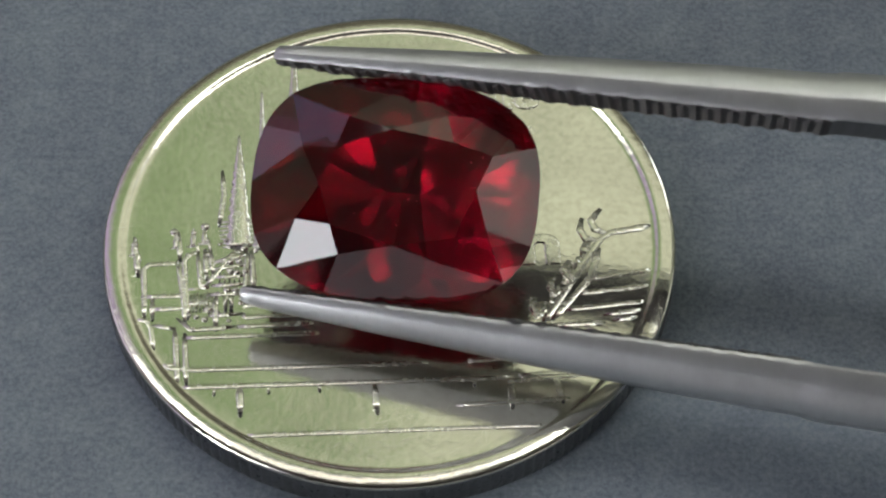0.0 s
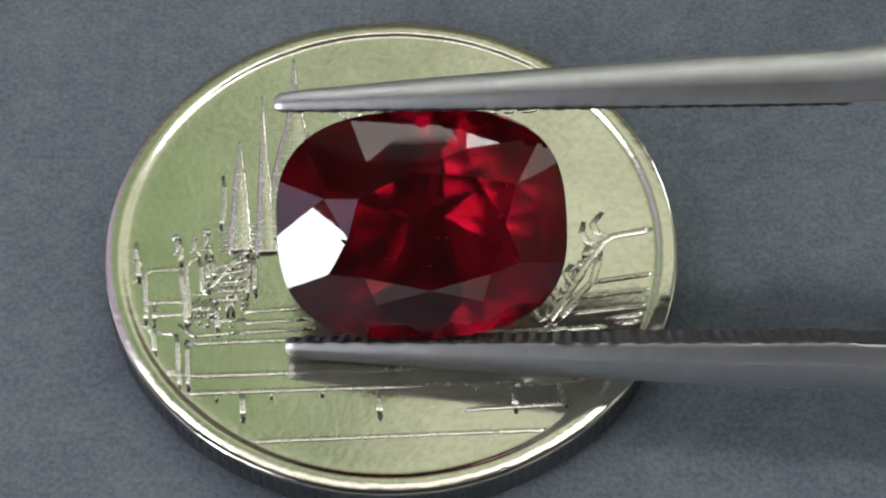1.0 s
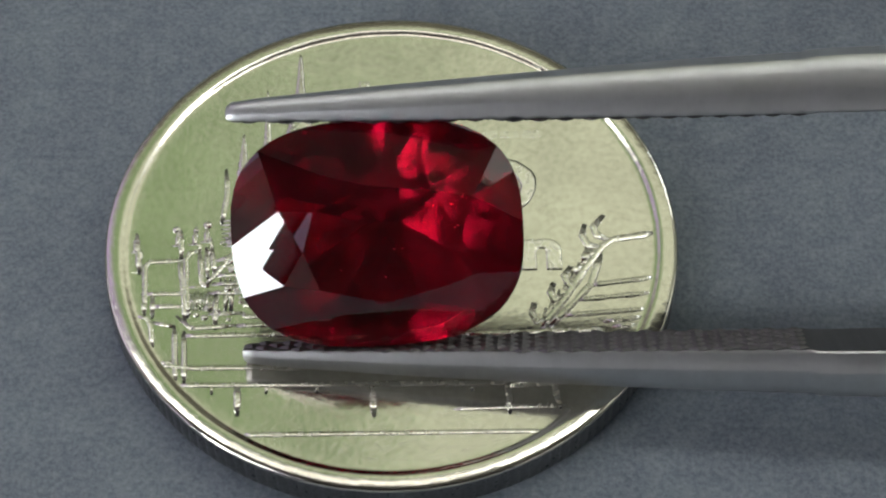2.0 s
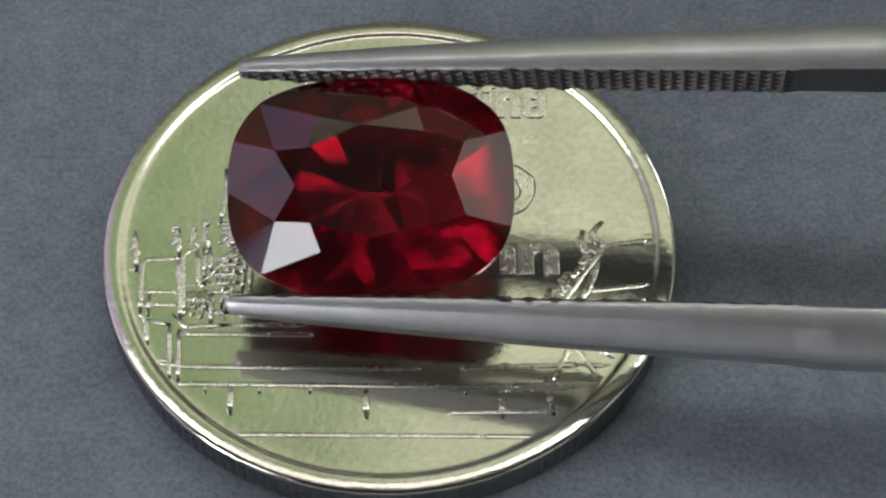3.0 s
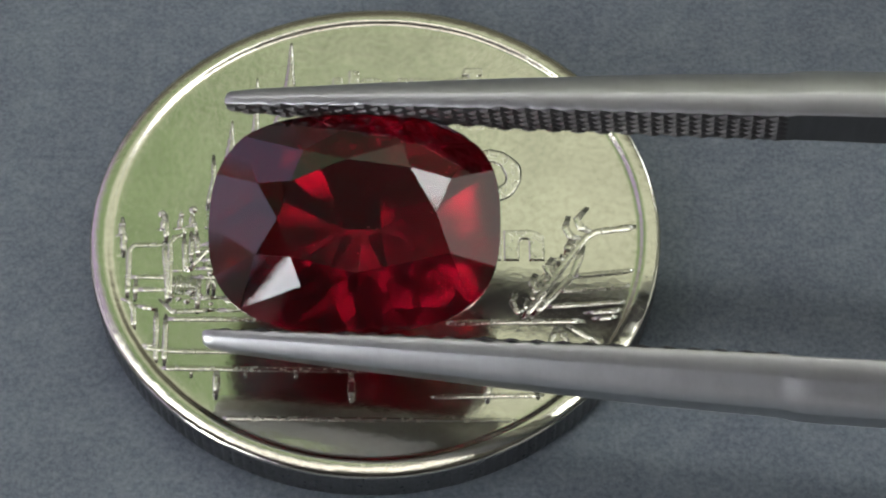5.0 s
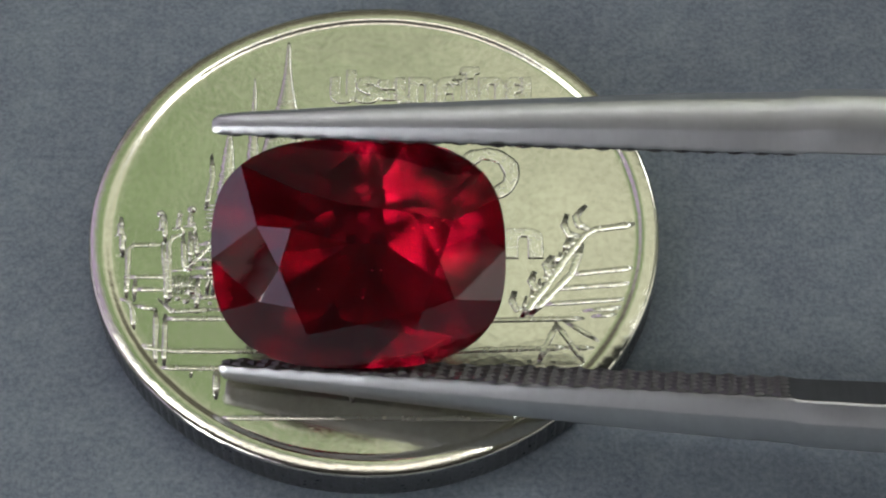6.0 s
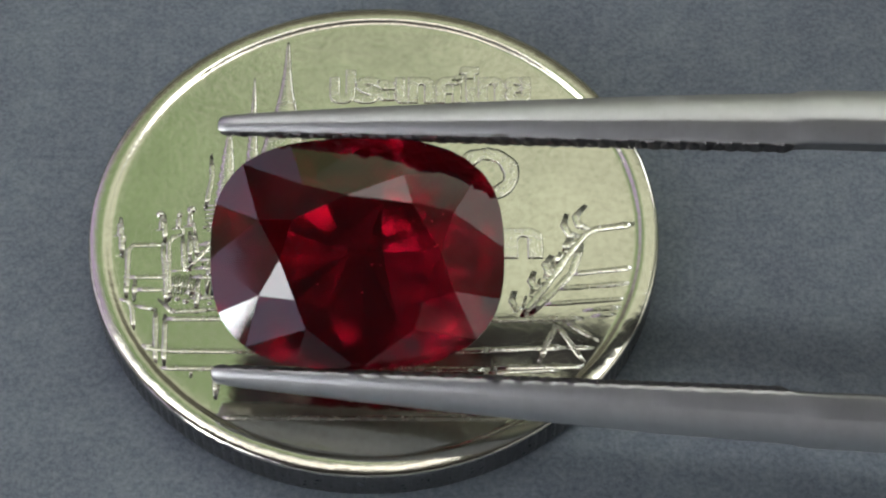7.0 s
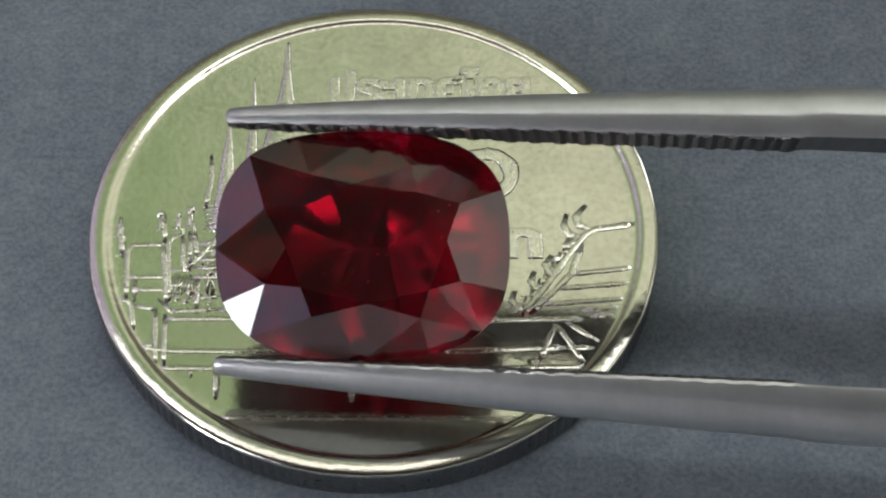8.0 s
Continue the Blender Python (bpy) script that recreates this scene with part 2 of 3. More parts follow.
def ridge(points, half=0.07, high=0.07, seed=0):
    """A raised half-round line on the field along points in millimetres."""
    pts = []
    for a, b in zip(points, points[1:]):
        steps = max(1, int(math.dist(a, b) / 0.35))
        pts += [Vector(a).lerp(Vector(b), i / steps) for i in range(steps)]
    pts.append(Vector(points[-1]))
    rings = []
    for i, p in enumerate(pts):
        d = (pts[min(i + 1, len(pts) - 1)] - pts[max(i - 1, 0)]).normalized()
        s = Vector((-d.y, d.x))
        k = 1 + 0.35 * noise.noise((p.x * 3, p.y * 3, seed))
        if i in (0, len(pts) - 1):
            p = p + d * (-0.09 if i == 0 else 0.09)
            k *= 0.6
        tall = k * (0.15 if i in (0, len(pts) - 1) else 1.0)
        ring = []
        for u, h in ((-1, -0.05), (-0.7, 0.27), (-0.25, 0.46), (0.25, 0.46), (0.7, 0.27), (1, -0.05)):
            q = p + s * u * half * 1.15 * k
            ring.append((q.x * MM, q.y * MM, (FIELD + h * 0.44 * high * tall) * MM))
        rings.append(ring)
    return loft(rings)


def spire(tip, base, widths, rings_every=0.24, high=0.34, waist=0.94):
    """A tapering tower in low relief: half round, with moulded rings. widths: (share of the height, half width)."""
    tip, base = Vector(tip), Vector(base)
    down = base - tip
    side = Vector((-down.y, down.x)).normalized()
    n = max(8, int(down.length / rings_every) * 2)
    rings = []
    for i in range(n + 1):
        u = i / n
        w = float(np.interp(u, [a for a, _ in widths], [b for _, b in widths]))
        w *= 1.0 if i % 2 else waist
        p = tip + down * u
        ring = []
        for k in range(9):
            a = math.pi * k / 8
            q = p + side * math.cos(a) * w
            ring.append((q.x * MM, q.y * MM, (FIELD - 0.005 + math.sin(a) * (0.014 + min(high * w, 0.055))) * MM))
        rings.append(ring)
    return loft(rings)


def knob(at, r=0.11):
    bm = bmesh.new()
    bmesh.ops.create_uvsphere(bm, u_segments=10, v_segments=6, radius=r * MM)
    for v in bm.verts:
        v.co = Vector((v.co.x + at[0] * MM, v.co.y + at[1] * MM, v.co.z * 0.5 + FIELD * MM))
    return bm


def lettering(body, x, y, width, height, bold):
    """Words in relief on the field, from the built-in font."""
    curve = bpy.data.curves.new("letters", "FONT")
    curve.body, curve.extrude, curve.bevel_depth, curve.offset, curve.resolution_u = body, 0.02, 0.035, bold, 3
    temp = new("letters", curve)
    bpy.context.view_layer.update()
    me = bpy.data.meshes.new_from_object(temp.evaluated_get(bpy.context.evaluated_depsgraph_get()))
    bpy.data.objects.remove(temp)
    bm = bmesh.new()
    bm.from_mesh(me)
    bpy.data.meshes.remove(me)
    lo = [min(v.co[i] for v in bm.verts) for i in range(3)]
    hi = [max(v.co[i] for v in bm.verts) for i in range(3)]
    for v in bm.verts:
        u = [(v.co[i] - lo[i]) / (hi[i] - lo[i]) for i in range(3)]
        v.co = Vector(((x + u[0] * width) * MM, (y + u[1] * height) * MM, (FIELD - 0.05 + u[2] * 0.095) * MM))
    return bm


WALL_LINES = [[(-7.2, -6.0), (-0.6, -6.05), (3.95, -6.06)], [(-8.0, -5.15), (-6.7, -5.33), (1.1, -5.38)], [(-7.1, -4.03), (-2.6, -4.03)],
              [(-5.0, -7.94), (5.0, -7.96)], [(2.1, -7.07), (5.75, -6.98)], [(3.9, -6.2), (6.4, -6.05)]]
POSTS = [[(-5.2, -6.0), (-5.16, -7.15)], [(-0.67, -6.08), (-0.61, -7.26)], [(3.92, -6.06), (3.92, -7.22)], [(5.37, -5.75), (5.61, -7.08)]]
STUBS = [-6.05, -4.22, -2.52, 0.92, 2.69]
HALLS = [[(-9.4, -1.42), (-8.75, -1.41)], [(-8.96, 0.15), (-8.79, -1.41)], [(-8.5, -2.93), (-8.6, -1.18), (-8.45, -0.97), (-7.31, -0.93)],
         [(-8.56, -2.31), (-7.13, -2.31)], [(-8.28, -2.83), (-7.12, -2.84)], [(-8.49, -3.28), (-8.56, -2.31)], [(-8.22, -3.29), (-8.25, -2.32)],
         [(-7.43, -0.88), (-7.19, -2.3), (-7.1, -3.46)], [(-7.42, 0.32), (-7.35, -0.88)], [(-7.01, -3.24), (-7.2, -0.89), (-7.05, -0.61), (-6.73, -0.51)]]
HALLS_TOO = [[(-6.73, -0.51), (-6.59, -1.86), (-6.39, -1.99)], [(-7.13, -2.07), (-6.45, -2.01)], [(-6.48, -0.45), (-6.4, -1.64)],
             [(-6.28, -0.46), (-6.17, -1.53)], [(-7.12, -2.65), (-6.54, -2.57)], [(-9.03, -3.18), (-8.42, -3.28), (-8.25, -3.63), (-8.12, -4.65)],
             [(-8.16, -3.48), (-7.48, -3.67)], [(-7.44, -3.67), (-7.28, -5.91)], [(-7.09, -3.92), (-6.99, -5.93)],
             [(-7.34, -3.27), (-6.87, -3.74), (-5.47, -3.65)], [(-9.3, -1.5), (-8.95, -3.14), (-8.3, -4.75), (-7.28, -5.96)], [(-8.0, -5.13), (-7.3, -5.07)]]
TEMPLE = [[(-6.08, -0.95), (-5.0, -0.64)], [(-6.07, -1.25), (-5.0, -1.07)], [(-6.07, -1.58), (-4.99, -1.52)], [(-6.16, -1.93), (-4.99, -1.9)],
          [(-6.25, -2.3), (-5.13, -2.29)], [(-5.0, -0.52), (-5.05, -2.29)], [(-5.72, -3.0), (-5.73, -2.44), (-5.53, -2.45), (-5.53, -3.01)],
          [(-6.1, -2.36), (-6.04, -3.74)], [(-5.05, -2.52), (-5.07, -2.82), (-2.9, -2.76)], [(-5.14, -3.16), (-4.99, -3.29), (-2.9, -3.22)]]
TEMPLE_TOO = [[(-5.27, -3.66), (-2.8, -3.61)], [(-6.24, -3.16), (-5.28, -3.14)], [(-6.45, -1.99), (-5.59, -0.73), (-5.16, -0.27)],
              [(-4.7, -0.53), (-4.57, 0.18), (-4.21, 0.33), (-3.97, 0.15)], [(-5.93, 2.97), (-5.85, 1.96), (-6.0, 0.62)], [(-4.84, -0.53), (-4.76, -2.19)]]
KNOBS = [(-6.89, 0.34), (-6.49, 0.57), (-7.58, 0.38), (-8.95, -0.09), (-6.96, -3.12), (-6.72, -3.2), (-6.43, -3.31), (-6.3, -2.92), (-6.81, -3.7),
         (-5.58, -1.33), (-5.35, -1.41), (-5.05, -1.37), (-5.67, -2.14), (-5.38, -2.16), (-5.1, -0.4), (-5.29, -0.94), (-5.59, -0.97)]
STALKS = [[(5.17, -3.9), (5.98, -2.74), (6.7, -1.56), (7.43, -0.52), (7.78, -0.28), (8.14, -0.23), (9.2, -0.06)], [(5.46, -3.83), (6.37, -2.81), (6.92, -2.15), (7.32, -0.96)]]
LEAVES = [[(7.48, 0.7), (7.12, 0.26), (7.25, -0.11), (7.54, -0.28)], [(6.82, 0.31), (6.71, -0.11), (6.89, -0.52), (7.33, -0.59)], [(6.98, -0.47), (6.78, -1.0), (6.71, -1.2)],
          [(6.21, -1.48), (6.0, -1.79), (6.13, -2.2), (6.45, -2.1)], [(5.6, -2.15), (5.49, -2.5), (5.6, -2.81), (5.92, -2.62)],
          [(4.9, -2.97), (4.81, -3.32), (4.98, -3.67), (5.24, -3.55)], [(6.71, -1.44), (6.41, -1.48), (6.49, -1.91)]]
BEAMS = [[(6.88, -2.2), (9.15, -1.91)], [(6.37, -2.81), (9.02, -2.55)], [(5.96, -3.44), (8.79, -3.21)], [(7.31, -3.69), (8.67, -3.55)], [(7.59, -3.92), (8.47, -3.83)],
         [(2.6, -4.13), (7.2, -4.02)], [(2.6, -5.34), (6.58, -5.18)], [(6.32, -4.25), (5.7, -5.72)], [(6.32, -4.25), (7.23, -5.83)], [(6.62, -4.13), (7.74, -4.93)],
         [(8.32, -4.82), (7.61, -5.83)], [(6.77, -5.2), (7.54, -5.2)], [(4.27, -6.0), (7.32, -5.94)], [(7.86, -4.47), (7.89, -4.97)]]


def coin():
    thing = tagged(new("coin"), "shiny nickel coin with a temple in relief, lying on grey card", "coin")
    part("body", coin_body(), NICKEL, thing, smooth=True).location.y = -0.07 * MM
    part("edge", coin_body(EDGE), NICKEL_EDGE, thing, "reeded edge, its shade put into the dark colour").location.y = -0.07 * MM
    for name, group, half, high in (("wall_line", WALL_LINES, 0.085, 0.07), ("post", POSTS, 0.11, 0.08), ("hall_line", HALLS + HALLS_TOO, 0.085, 0.08),
                                    ("temple_line", TEMPLE + TEMPLE_TOO, 0.085, 0.08), ("stalk", STALKS, 0.12, 0.09), ("leaf", LEAVES, 0.13, 0.11), ("beam", BEAMS, 0.10, 0.08)):
        for i, line in enumerate(group):
            part(name, ridge(line, half, high, i), NICKEL_RELIEF, thing, smooth=True)
    # small tiers, window slots and finials that crowd the halls and the temple roofs
    for i in range(9):
        x = -6.95 + 0.115 * i
        part("window_slot", ridge([(x, -2.95), (x + 0.02, -2.35 + 0.05 * (i % 3))], 0.045, 0.07, i), NICKEL_RELIEF, thing, smooth=True)
    for i in range(6):
        x, y = -5.95 + 0.17 * i, -1.45 - 0.05 * (i % 2)
        part("window_slot", ridge([(x, y), (x + 0.01, y - 0.32)], 0.05, 0.07, i), NICKEL_RELIEF, thing, smooth=True)
    for i, (x, y, h) in enumerate(((-8.95, -0.2, 0.4), (-7.5, 0.05, 0.4), (-6.9, 0.1, 0.45), (-6.5, 0.2, 0.5))):
        part("finial", spire((x, y + h), (x - 0.02, y - 0.35), [(0, 0.02), (0.4, 0.06), (0.6, 0.11), (1, 0.08)], 0.12), NICKEL_RELIEF, thing, smooth=True)
        part("hall_line", ridge([(x - 0.15, y - 0.35), (x + 0.18, y - 0.35), (x + 0.18, y - 0.9)], 0.06, 0.07, i), NICKEL_RELIEF, thing, smooth=True)
    for i in range(7):
        y = 0.75 - 0.18 * i
        part("temple_line", ridge([(-6.0 + 0.03 * i, y), (-4.75, y + 0.03)], 0.05, 0.06, i), NICKEL_RELIEF, thing, smooth=True)
    for i in range(16):
        p = (random.uniform(-6.9, -4.95), random.uniform(-3.4, 0.3))
        part("knob", knob(p, random.uniform(0.06, 0.11)), NICKEL_RELIEF, thing, smooth=True)
    for i in range(8):  # small leaves along the branch
        u = i / 7
        x, y = 5.45 + 1.75 * u, -3.55 + 2.6 * u
        part("leaf", ridge([(x, y), (x - 0.22, y + 0.10), (x - 0.16, y + 0.36)], 0.08, 0.08, i), NICKEL_RELIEF, thing, smooth=True)
    for x in STUBS:
        part("post", ridge([(x, -6.04), (x, -6.3)], 0.08, 0.08), NICKEL_RELIEF, thing, smooth=True)
    for p in KNOBS:
        part("knob", knob(p, random.uniform(0.09, 0.17)), NICKEL_RELIEF, thing, smooth=True)
    for tip, base, widths in (((-5.35, 4.6), (-5.3, -0.4), [(0, 0.03), (0.14, 0.10), (0.3, 0.22), (0.6, 0.36), (1, 0.5)]),
                              ((-4.55, 6.6), (-4.37, -0.5), [(0, 0.03), (0.3, 0.14), (0.55, 0.26), (0.8, 0.36), (1, 0.5)]),
                              ((-3.37, 8.3), (-3.26, 0.1), [(0, 0.05), (0.15, 0.13), (0.27, 0.24), (0.40, 0.42), (0.5, 0.66), (0.8, 1.15), (1, 1.4)])):
        part("spire", spire(tip, base, widths, rings_every=0.36, waist=0.76 if tip[0] < -4 else 0.98), NICKEL_RELIEF, thing, smooth=True)
    part("inscription", lettering("ประเทศไทย", -1.76, 5.37, 7.45, 1.75, 0.03), NICKEL_RELIEF, thing, "raised Thai lettering")
    part("inscription", lettering("บาท", 2.0, -1.56, 3.95, 1.33, 0.03), NICKEL_RELIEF, thing, "raised Thai lettering")
    for i in range(9):  # a line of small letters that cannot be read
        x = -1.4 + i * 0.78
        part("letter_bar", ridge([(x, 4.42), (x + 0.5, 4.42)], 0.26, 0.07, i), NICKEL_RELIEF, thing)
    ring = [(4.0 + 0.9 * math.cos(a), 2.15 + 0.9 * math.sin(a)) for a in np.linspace(-2.4, 2.6, 28)]
    part("numeral", ridge(ring, 0.26, 0.013), NICKEL_RELIEF, thing, smooth=True)
    return thing


# ---- the cut stone: its centre is the middle of the girdle, the table looks up its own z ----
HALF_L, HALF_W = 4.62, 3.64


def rim(degrees):
    """A point of the cushion outline."""
    c, s = math.cos(radians(degrees)), math.sin(radians(degrees))
    k = (abs(c) ** 2.8 + abs(s) ** 2.8) ** -0.357
    return HALF_L * k * c, HALF_W * k * s


def gem():
    thing = tagged(new("gemstone"), "deep red cushion-cut ruby held between tweezer tips", "gemstone")
    # eight sectors, a little uneven as a native cut is; the outline's points by their angle
    girdle = [rim(a) for a in (1.6, 39.7, 84.0, 134.6, 181.8, 226.1, 270.2, 316.7)]
    mids = [rim(a) for a in (26.4, 69.9, 115.3, 155.1, 207.7, 246.1, 294.9, 336.9)]
    table = [(2.62, -0.06), (1.78, 1.45), (-0.24, 1.73), (-1.96, 0.98), (-2.36, -0.26), (-1.9, -1.51), (0.16, -2.03), (2.06, -1.61)]
    stars = [(3.055, 1.154, 0.787), (1.519, 2.371, 0.702), (-1.626, 2.098, 0.795), (-3.047, 1.033, 0.691),
             (-3.028, -1.354, 0.722), (-1.574, -2.406, 0.779), (1.796, -2.471, 0.753), (3.052, -1.315, 0.798)]
    high = 1.01

    def angle(p):
        return math.atan2(p[1] / HALF_W, p[0] / HALF_L)

    def between(a, b, n):
        """n points of the outline strictly between two of its points."""
        ta, tb = angle(a), angle(b)
        if tb - ta > math.pi:
            tb -= 2 * math.pi
        if ta - tb > math.pi:
            tb += 2 * math.pi
        res = []
        for i in range(1, n + 1):
            t = ta + (tb - ta) * i / (n + 1)
            c, s = math.cos(t), math.sin(t)
            k = (abs(c) ** 2.8 + abs(s) ** 2.8) ** -0.357
            res.append((HALF_L * k * c, HALF_W * k * s))
        return res

    def on_plane(a, b, c, p):
        nrm = (b - a).cross(c - a)
        return Vector((p[0], p[1], a.z - (nrm.x * (p[0] - a.x) + nrm.y * (p[1] - a.y)) / nrm.z))

    crown, edge = bmesh.new(), []

    def face(bm, pts):
        bm.faces.new([bm.verts.new(Vector(p) * 1.039 * MM) for p in pts])

    T = [Vector((*p, high)) for p in table]
    S = [Vector(p) for p in stars]
    G = [Vector((*p, z)) for p, z in zip(girdle, (0.01, -0.022, 0.024, 0.046, -0.008, -0.001, 0.051, 0.009))]
    M = [Vector((*p, z)) for p, z in zip(mids, (0.023, 0.014, -0.006, -0.096, -0.011, 0.044, 0.061, 0.034))]
    for i in range(8):
        j = (i + 1) % 8
        face(crown, (T[i], S[i], T[j]))
        face(crown, (T[i], S[i - 1], G[i], S[i]))
        for a, b in ((G[i], M[i]), (M[i], G[j])):
            arc = [a] + [on_plane(S[i], a, b, p) for p in between(a, b, 3)] + [b]
            face(crown, [S[i]] + arc)
            edge += arc[:-1]
    bmesh.ops.recalc_face_normals(crown, faces=crown.faces)
    top = bmesh.new()
    face(top, T)
    n = len(edge)
    inner = [Vector((m.x * k, m.y * k, z)) for m, k, z in zip(M, (0.56, 0.47, 0.52, 0.60, 0.50, 0.44, 0.58, 0.48), (-1.70, -1.92, -1.80, -1.62, -1.86, -1.98, -1.72, -1.90))]
    low = [Vector((p.x, p.y, -0.20)) for p in edge]
    for i in range(8):
        for k in (8 * i, 8 * i + 4):
            for q in (1, 2, 3):
                low[k + q] = on_plane(inner[i], low[k], low[(k + 4) % n], edge[k + q])
    belt = bmesh.new()
    for i in range(n):
        j = (i + 1) % n
        face(belt, (edge[i], low[i], low[j], edge[j]))
    # pavilion: mains from the girdle to a short keel, lower halves between them
    pav = bmesh.new()
    keel = [Vector((0.75 if i in (0, 1, 7) else -0.35 if i in (3, 4, 5) else 0.2, 0.12, -2.95)) for i in range(8)]
    for i in range(8):
        j = (i + 1) % 8
        L, Lp = inner[i], inner[i - 1]
        k = 8 * i
        gi = low[k]
        face(pav, (gi, Lp, keel[i]))
        face(pav, (gi, keel[i], L))
        if (keel[i] - keel[j]).length > 1e-6:
            face(pav, (keel[i], keel[j], L))
        for h in (k, k + 4):
            face(pav, [L] + [low[(h + q) % n] for q in range(5)])
    for name, bm, label in (("table", top, ""), ("crown", crown, "faceted crown round the table"), ("girdle", belt, ""), ("pavilion", pav, "faceted underside")):
        for f in bm.faces:
            f.normal_update()
            c = f.calc_center_median()
            out = Vector((c.x, c.y, c.z + 0.0008))
            if f.normal.dot(out) < 0:
                f.normal_flip()
        me = bpy.data.meshes.new(name)
        bm.to_mesh(me)
        bm.free()
        me.materials.append(RUBY_UNDER if name in ("pavilion", "girdle") else RUBY)
        ob = new(name, me)
        ob.parent = thing
        if label:
            ob["label"] = label
    for i in range(8):
        bm = bmesh.new()
        bmesh.ops.create_icosphere(bm, subdivisions=1, radius=random.uniform(0.018, 0.04) * MM)
        x, y, z = random.uniform(-2.2, 2.8), random.uniform(-1.6, 1.4), random.uniform(-0.5, 0.6)
        bmesh.ops.transform(bm, matrix=Matrix.Translation((x * MM, y * MM, z * MM)) @ Matrix.Diagonal((1.6, 0.8, 0.7, 1)), verts=bm.verts)
        part("inclusion", bm, SPECK, thing, "pale speck inside the stone")
    for i in range(18):  # a cloud of tiny bubbles under one shoulder
        bm = bmesh.new()
        bmesh.ops.create_icosphere(bm, subdivisions=1, radius=random.uniform(0.010, 0.024) * MM)
        x, y, z = random.gauss(3.15, 0.22), random.gauss(1.55, 0.24), random.uniform(-0.05, 0.25)
        bmesh.ops.translate(bm, vec=(x * MM, y * MM, z * MM), verts=bm.verts)
        part("inclusion", bm, SPECK, thing, "tiny pale bubble inside the stone")
    return thing


# ---- the tweezers, in the same space as the stone ----
UPPER = ((-4.53, 4.12), (14.14, 3.04))   # where the gripping face begins and where its teeth end
LOWER = ((-4.90, -3.62), (13.79, -4.73))


def arm(thing, line, sign):
    (x0, y0), (x1, y1) = line
    slope = (y1 - y0) / (x1 - x0)

    # along the arm: distance from the tip, half width across, thickness, set-back of the gripping face
    stations = [(0.0, 0.26, 0.24, 0.10), (0.05, 0.38, 0.40, 0.05), (0.18, 0.44, 0.52, 0.02), (1.0, 0.52, 0.64, 0.0), (5.0, 0.81, 0.95, 0.0), (10.0, 1.04, 1.28, 0.0),
                (15.0, 1.20, 1.56, 0.0), (x1 - x0, 1.28, 1.70, 0.0), (x1 - x0 + 0.3, 1.31, 1.73, 0.05), (x1 - x0 + 1.2, 1.34, 1.76, 0.06),
                (26.0, 1.5, 1.85, 0.06), (34.0, 1.9, 1.8, 0.04), (45.0, 2.4, 1.6, 0.0), (70.0, 3.0, 1.4, 0.0), (100.0, 3.2, 1.2, 0.0), (118.0, 3.0, 1.1, 0.0), (124.0, 2.8, 1.0, 0.0)]
    # past the grip the arms bow out and then run together at the back end
    def spread(d):
        return float(np.interp(d, [0, 26, 45, 75, 105, 124], [0, 0, 0.6, 0.5, -2.0, -3.4]))

    rings = []
    dense = []
    for (a, b) in zip(stations, stations[1:]):
        steps = max(1, int((b[0] - a[0]) / (0.205 if b[0] < x1 - x0 + 0.1 else 1.5)))
        dense += [tuple(p + (q - p) * i / steps for p, q in zip(a, b)) for i in range(steps)]
    dense.append(stations[-1])
    for d, w, t, back in dense:
        x = x0 + d
        y = y0 + slope * d + sign * (back + spread(d))
        ring = []
        # flat gripping face, narrow flats at the edges, rounded back
        for u, v in ((-0.95, 0), (0.95, 0), (0.985, 0.03), (1.0, 0.07), (1.0, 0.40), (0.985, 0.45), (0.80, 0.74), (0.62, 0.93), (0.52, 0.98), (0.2, 1.0),
                     (-0.2, 1.0), (-0.52, 0.98), (-0.62, 0.93), (-0.80, 0.74), (-0.985, 0.45), (-1.0, 0.40), (-1.0, 0.07), (-0.985, 0.03)):
            notch = 0.07 * (0.5 - 0.5 * math.cos(2 * math.pi * d / 0.82)) if v < 0.1 and 0.4 < d < x1 - x0 else 0.0
            ring.append((x * MM, (y + sign * (v * t + notch * (0.4 if v == 0 else 1.0))) * MM, u * w * MM))
        rings.append(ring)
    ob = part("arm", loft(rings), STEEL, thing, smooth=True)
    # gripping face in the darker copy, its shade and dark reflections painted in
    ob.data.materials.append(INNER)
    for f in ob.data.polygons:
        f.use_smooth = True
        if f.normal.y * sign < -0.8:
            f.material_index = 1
    edge = ob.modifiers.new("edges", "EDGE_SPLIT")
    edge.split_angle = radians(24)
    return ob, slope


def tooth_mesh():
    """A blunt diamond stud of the knurled grip; it points up y."""
    bm = bmesh.new()
    base = [(-0.41, 0), (0, -0.235), (0.41, 0), (0, 0.235)]
    rings = [[(x * s * MM, h * MM, z * s * MM) for x, z in base] for s, h in ((0.84, -0.02), (0.80, 0.01), (0.52, 0.075), (0.20, 0.105))]
    vs = [[bm.verts.new(p) for p in r] for r in rings]
    for a, b in zip(vs, vs[1:]):
        for i in range(4):
            bm.faces.new((a[i], a[(i + 1) % 4], b[(i + 1) % 4], b[i]))
    bm.faces.new(vs[-1])
    bmesh.ops.recalc_face_normals(bm, faces=bm.faces)
    me = bpy.data.meshes.new("tooth")
    bm.to_mesh(me)
    bm.free()
    # the studs' shade is in this dark colour too
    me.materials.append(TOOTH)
    return me


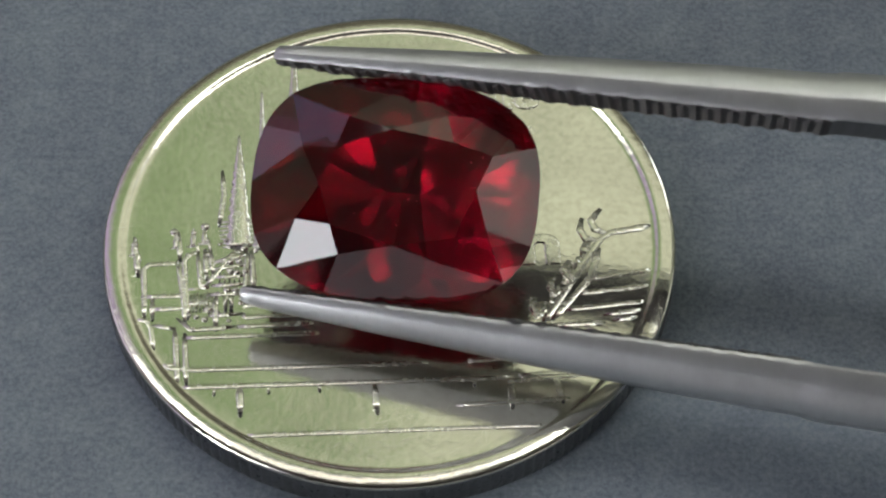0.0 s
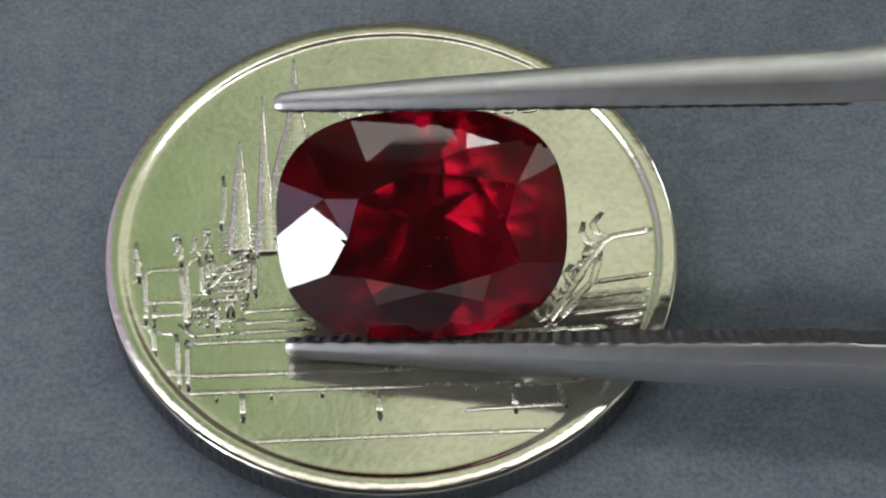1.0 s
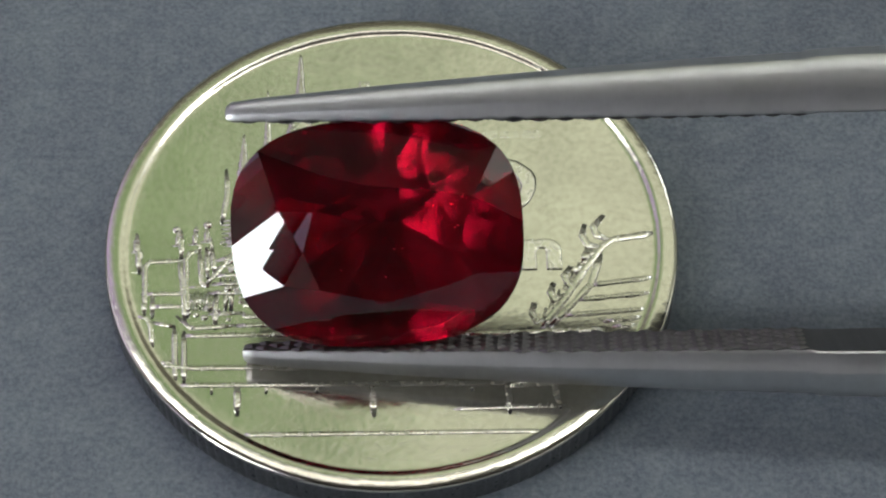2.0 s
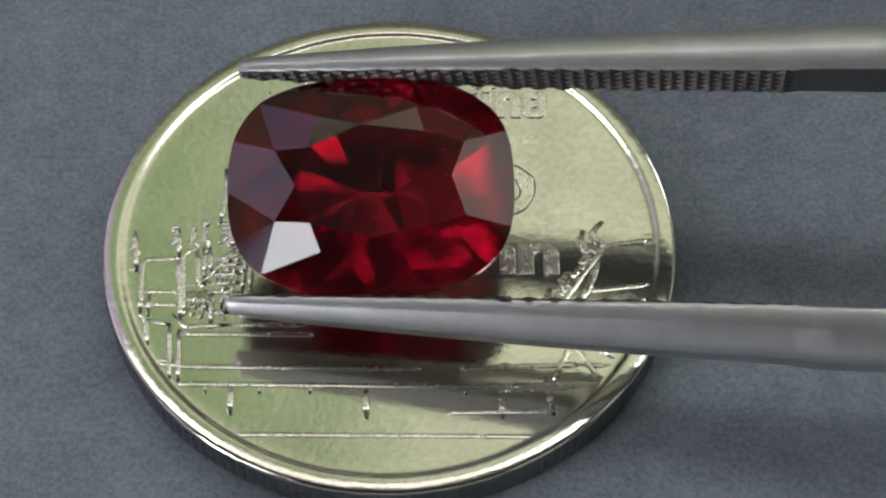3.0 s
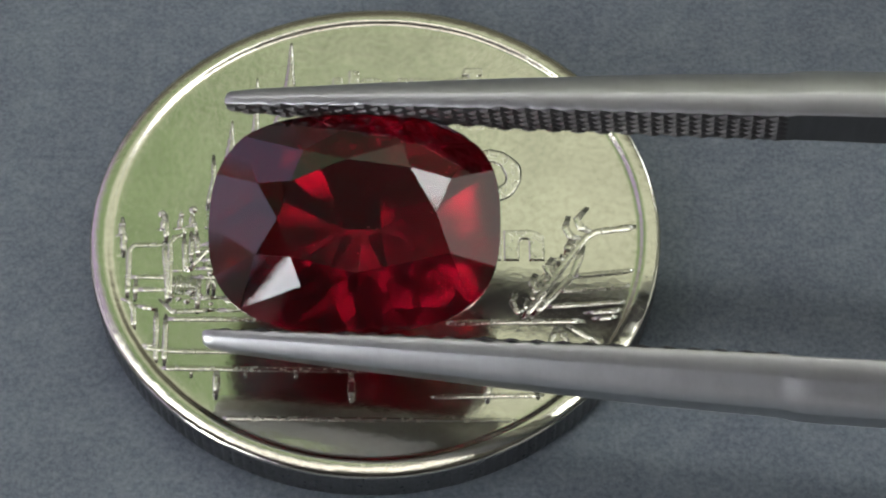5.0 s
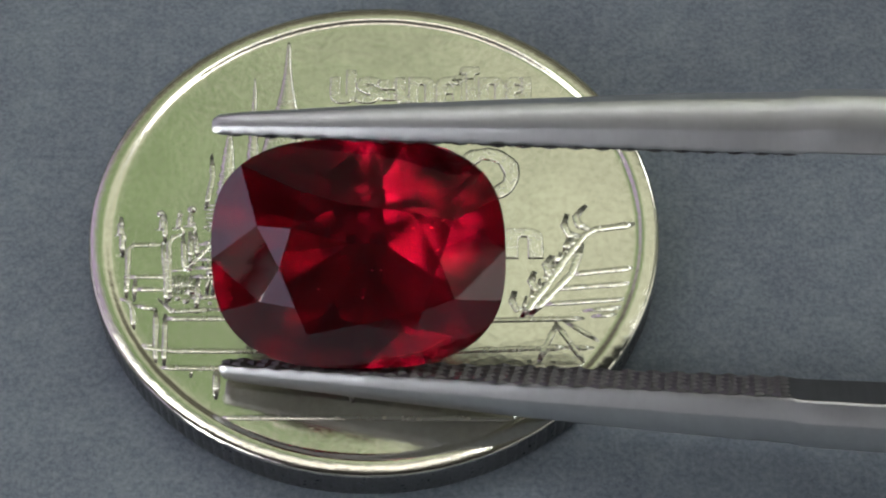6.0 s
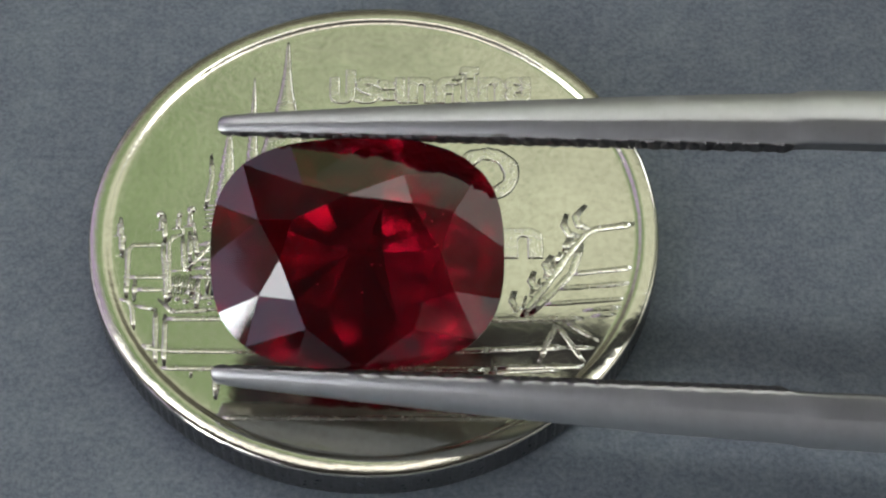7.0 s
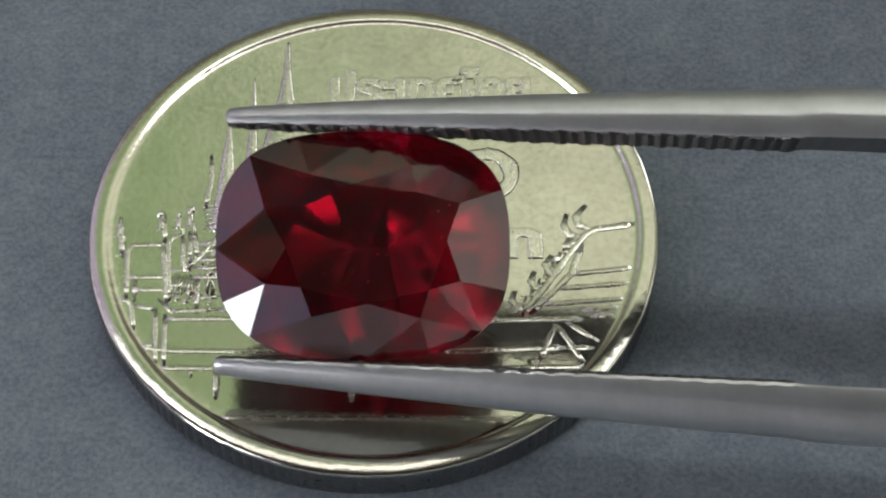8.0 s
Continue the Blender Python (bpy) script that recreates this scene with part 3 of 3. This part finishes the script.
def tweezers():
    thing = tagged(new("tweezers"), "brushed steel gem tweezers with knurled tips, gripping the ruby", "tweezers")
    stud = tooth_mesh()
    for line, sign in ((UPPER, 1), (LOWER, -1)):
        ob, slope = arm(thing, line, sign)
        length = line[1][0] - line[0][0]
        for row in range(-6, 7):
            z = row * 0.235
            d = 0.35 + (0.41 if row % 2 else 0.0)
            while d < length - 0.1:
                w = float(np.interp(d, [0, 1, 5, 10, 15, 18], [0.42, 0.52, 0.81, 1.04, 1.20, 1.28]))
                if abs(z) + (0.07 if d < 11 else 0.13) <= w:
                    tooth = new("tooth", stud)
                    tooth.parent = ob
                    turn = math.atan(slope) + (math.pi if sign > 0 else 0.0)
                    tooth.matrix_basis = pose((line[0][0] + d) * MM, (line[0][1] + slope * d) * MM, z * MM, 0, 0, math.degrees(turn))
                d += 0.82
    return thing


COIN = coin()
STONE = gem()
TWEEZERS = tweezers()


# ---- what moves ----
def held(x, y, z, turn, nod, yaw, lift=0.0, lean=0.0):
    """The pose of stone and tweezers: place in millimetres; turn in the picture plane, nod of the table away from the camera, yaw, in degrees;
    lift: millimetres towards the camera; lean: degrees by which the far end rises towards the camera."""
    y, z = y - 0.567 * lift, z + 0.823 * lift
    return pose(x * MM, y * MM, z * MM, TILT) @ pose(0, 0, 0, 0, lean, 0) @ pose(0, 0, 0, 0, 0, turn) @ pose(0, 0, 0, -nod, 0, 0) @ pose(0, 0, 0, 0, yaw, 0)


def motions():
    grip = [
        (0.0, 0.857, -1.121, 4.797, -4.29, 7.32, -1.87, 0.6),
        (0.2, 1.0, -0.77, 4.977, -2.84, 7.8, 0.48, 0.5),
        (0.3, 0.93, -1.5, 4.9, -3.3, 6.5, -0.5, 0.45),
        (0.5, 1.265, -0.81, 4.803, -1.21, 1.73, 2.2, 0.3),
        (0.7, 1.6, -1.75, 5.05, 0.7, -3.5, 0.6, 0.1),
        (0.8, 1.708, -3.114, 5.247, 1.91, -7.14, -0.61, 0.1),
        (1.0, 1.736, -2.661, 5.094, 3.8, -8.3, 1.0),
        (1.2, 0.65, -2.881, 5.034, 4.05, -11.83, 2.02),
        (2.3, 0.206, -3.141, 5.369, 3.99, -14.73, 0.14),
        (2.5, 0.151, -2.699, 5.143, 4.39, -9.0, -2.8),
        (2.7, 0.175, -1.837, 4.76, 3.42, -0.48, 0.17, 0.15),
        (3.0, 0.028, -1.009, 4.847, 2.05, 12.46, -0.29, 0.35),
        (3.2, -0.459, -2.92, 5.106, 1.36, 15.97, -1.49, 0.2),
        (3.3, -0.55, -2.85, 5.2, 1.3, 16.5, -1.3, 0.15),
        (3.4, -0.66, -4.0, 5.4, 1.25, 18.6, -1.0),
        (3.5, -0.698, -4.372, 5.445, 1.21, 21.47, -0.8),
        (3.7, -0.663, -3.579, 5.474, 0.9, 27.89, -0.97),
        (4.0, -0.487, -3.095, 5.429, -0.91, 37.27, -3.42),
        (4.2, -0.499, -2.967, 5.667, -0.82, 36.0, -3.29),
        (5.3, -0.398, -2.892, 5.244, 0.82, 6.68, -0.3),
        (5.5, -0.146, -3.244, 5.188, 1.11, 1.8, -0.43),
        (6.0, -0.309, -4.141, 5.547, 1.85, -12.08, -3.0),
        (6.3, -0.224, -4.532, 5.877, 2.05, -17.8, -2.8),
        (6.5, -0.242, -4.867, 6.041, 2.59, -21.0, -2.1),
        (6.7, 0.001, -5.623, 6.669, 0.61, -23.5, -0.9),
        (7.0, -0.356, -3.985, 5.249, 1.47, 2.2, -0.5),
        (7.5, -0.12, -3.429, 5.407, 1.08, 12.6, -0.54),
        (8.0, -0.177, -3.779, 5.402, 1.15, 6.96, 0.9),
    ]
    rows = [(t, held(*p)) for t, *p in grip]
    walk(STONE, [(t, m @ pose(0, 0, 0.3 * MM, 0, 0, -0.7) @ pose(0, 0, 0, -3, 0, 0)) for t, m in rows])
    walk(TWEEZERS, [(t, held(*p, lean=-5.5)) for t, *p in grip])
    slide = [(0.0, 0.556, -0.475, 2.415), (0.5, 0.585, -0.632, 2.446), (1.0, 0.618, -0.676, 2.763), (1.2, 0.62, -0.675, 2.6), (2.3, 0.63, -0.54, 0.5), (2.5, 0.621, -0.552, 0.29),
             (3.0, 0.556, -0.661, -0.371), (3.5, 0.24, -0.833, -0.609), (4.0, 0.166, -0.549, -1.228), (4.2, 0.15, -0.45, -1.1), (5.3, 0.035, 0.0, -0.2), (5.5, 0.03, 0.0, -0.1),
             (6.0, 0.01, 0.0, -0.05), (7.0, 0.0, 0.0, 0.0), (8.0, 0.0, 0.0, 0.0)]
    walk(COIN, [(t, pose(x * MM, y * MM, 0, 0, 0, r)) for t, x, y, r in slide])


motions()
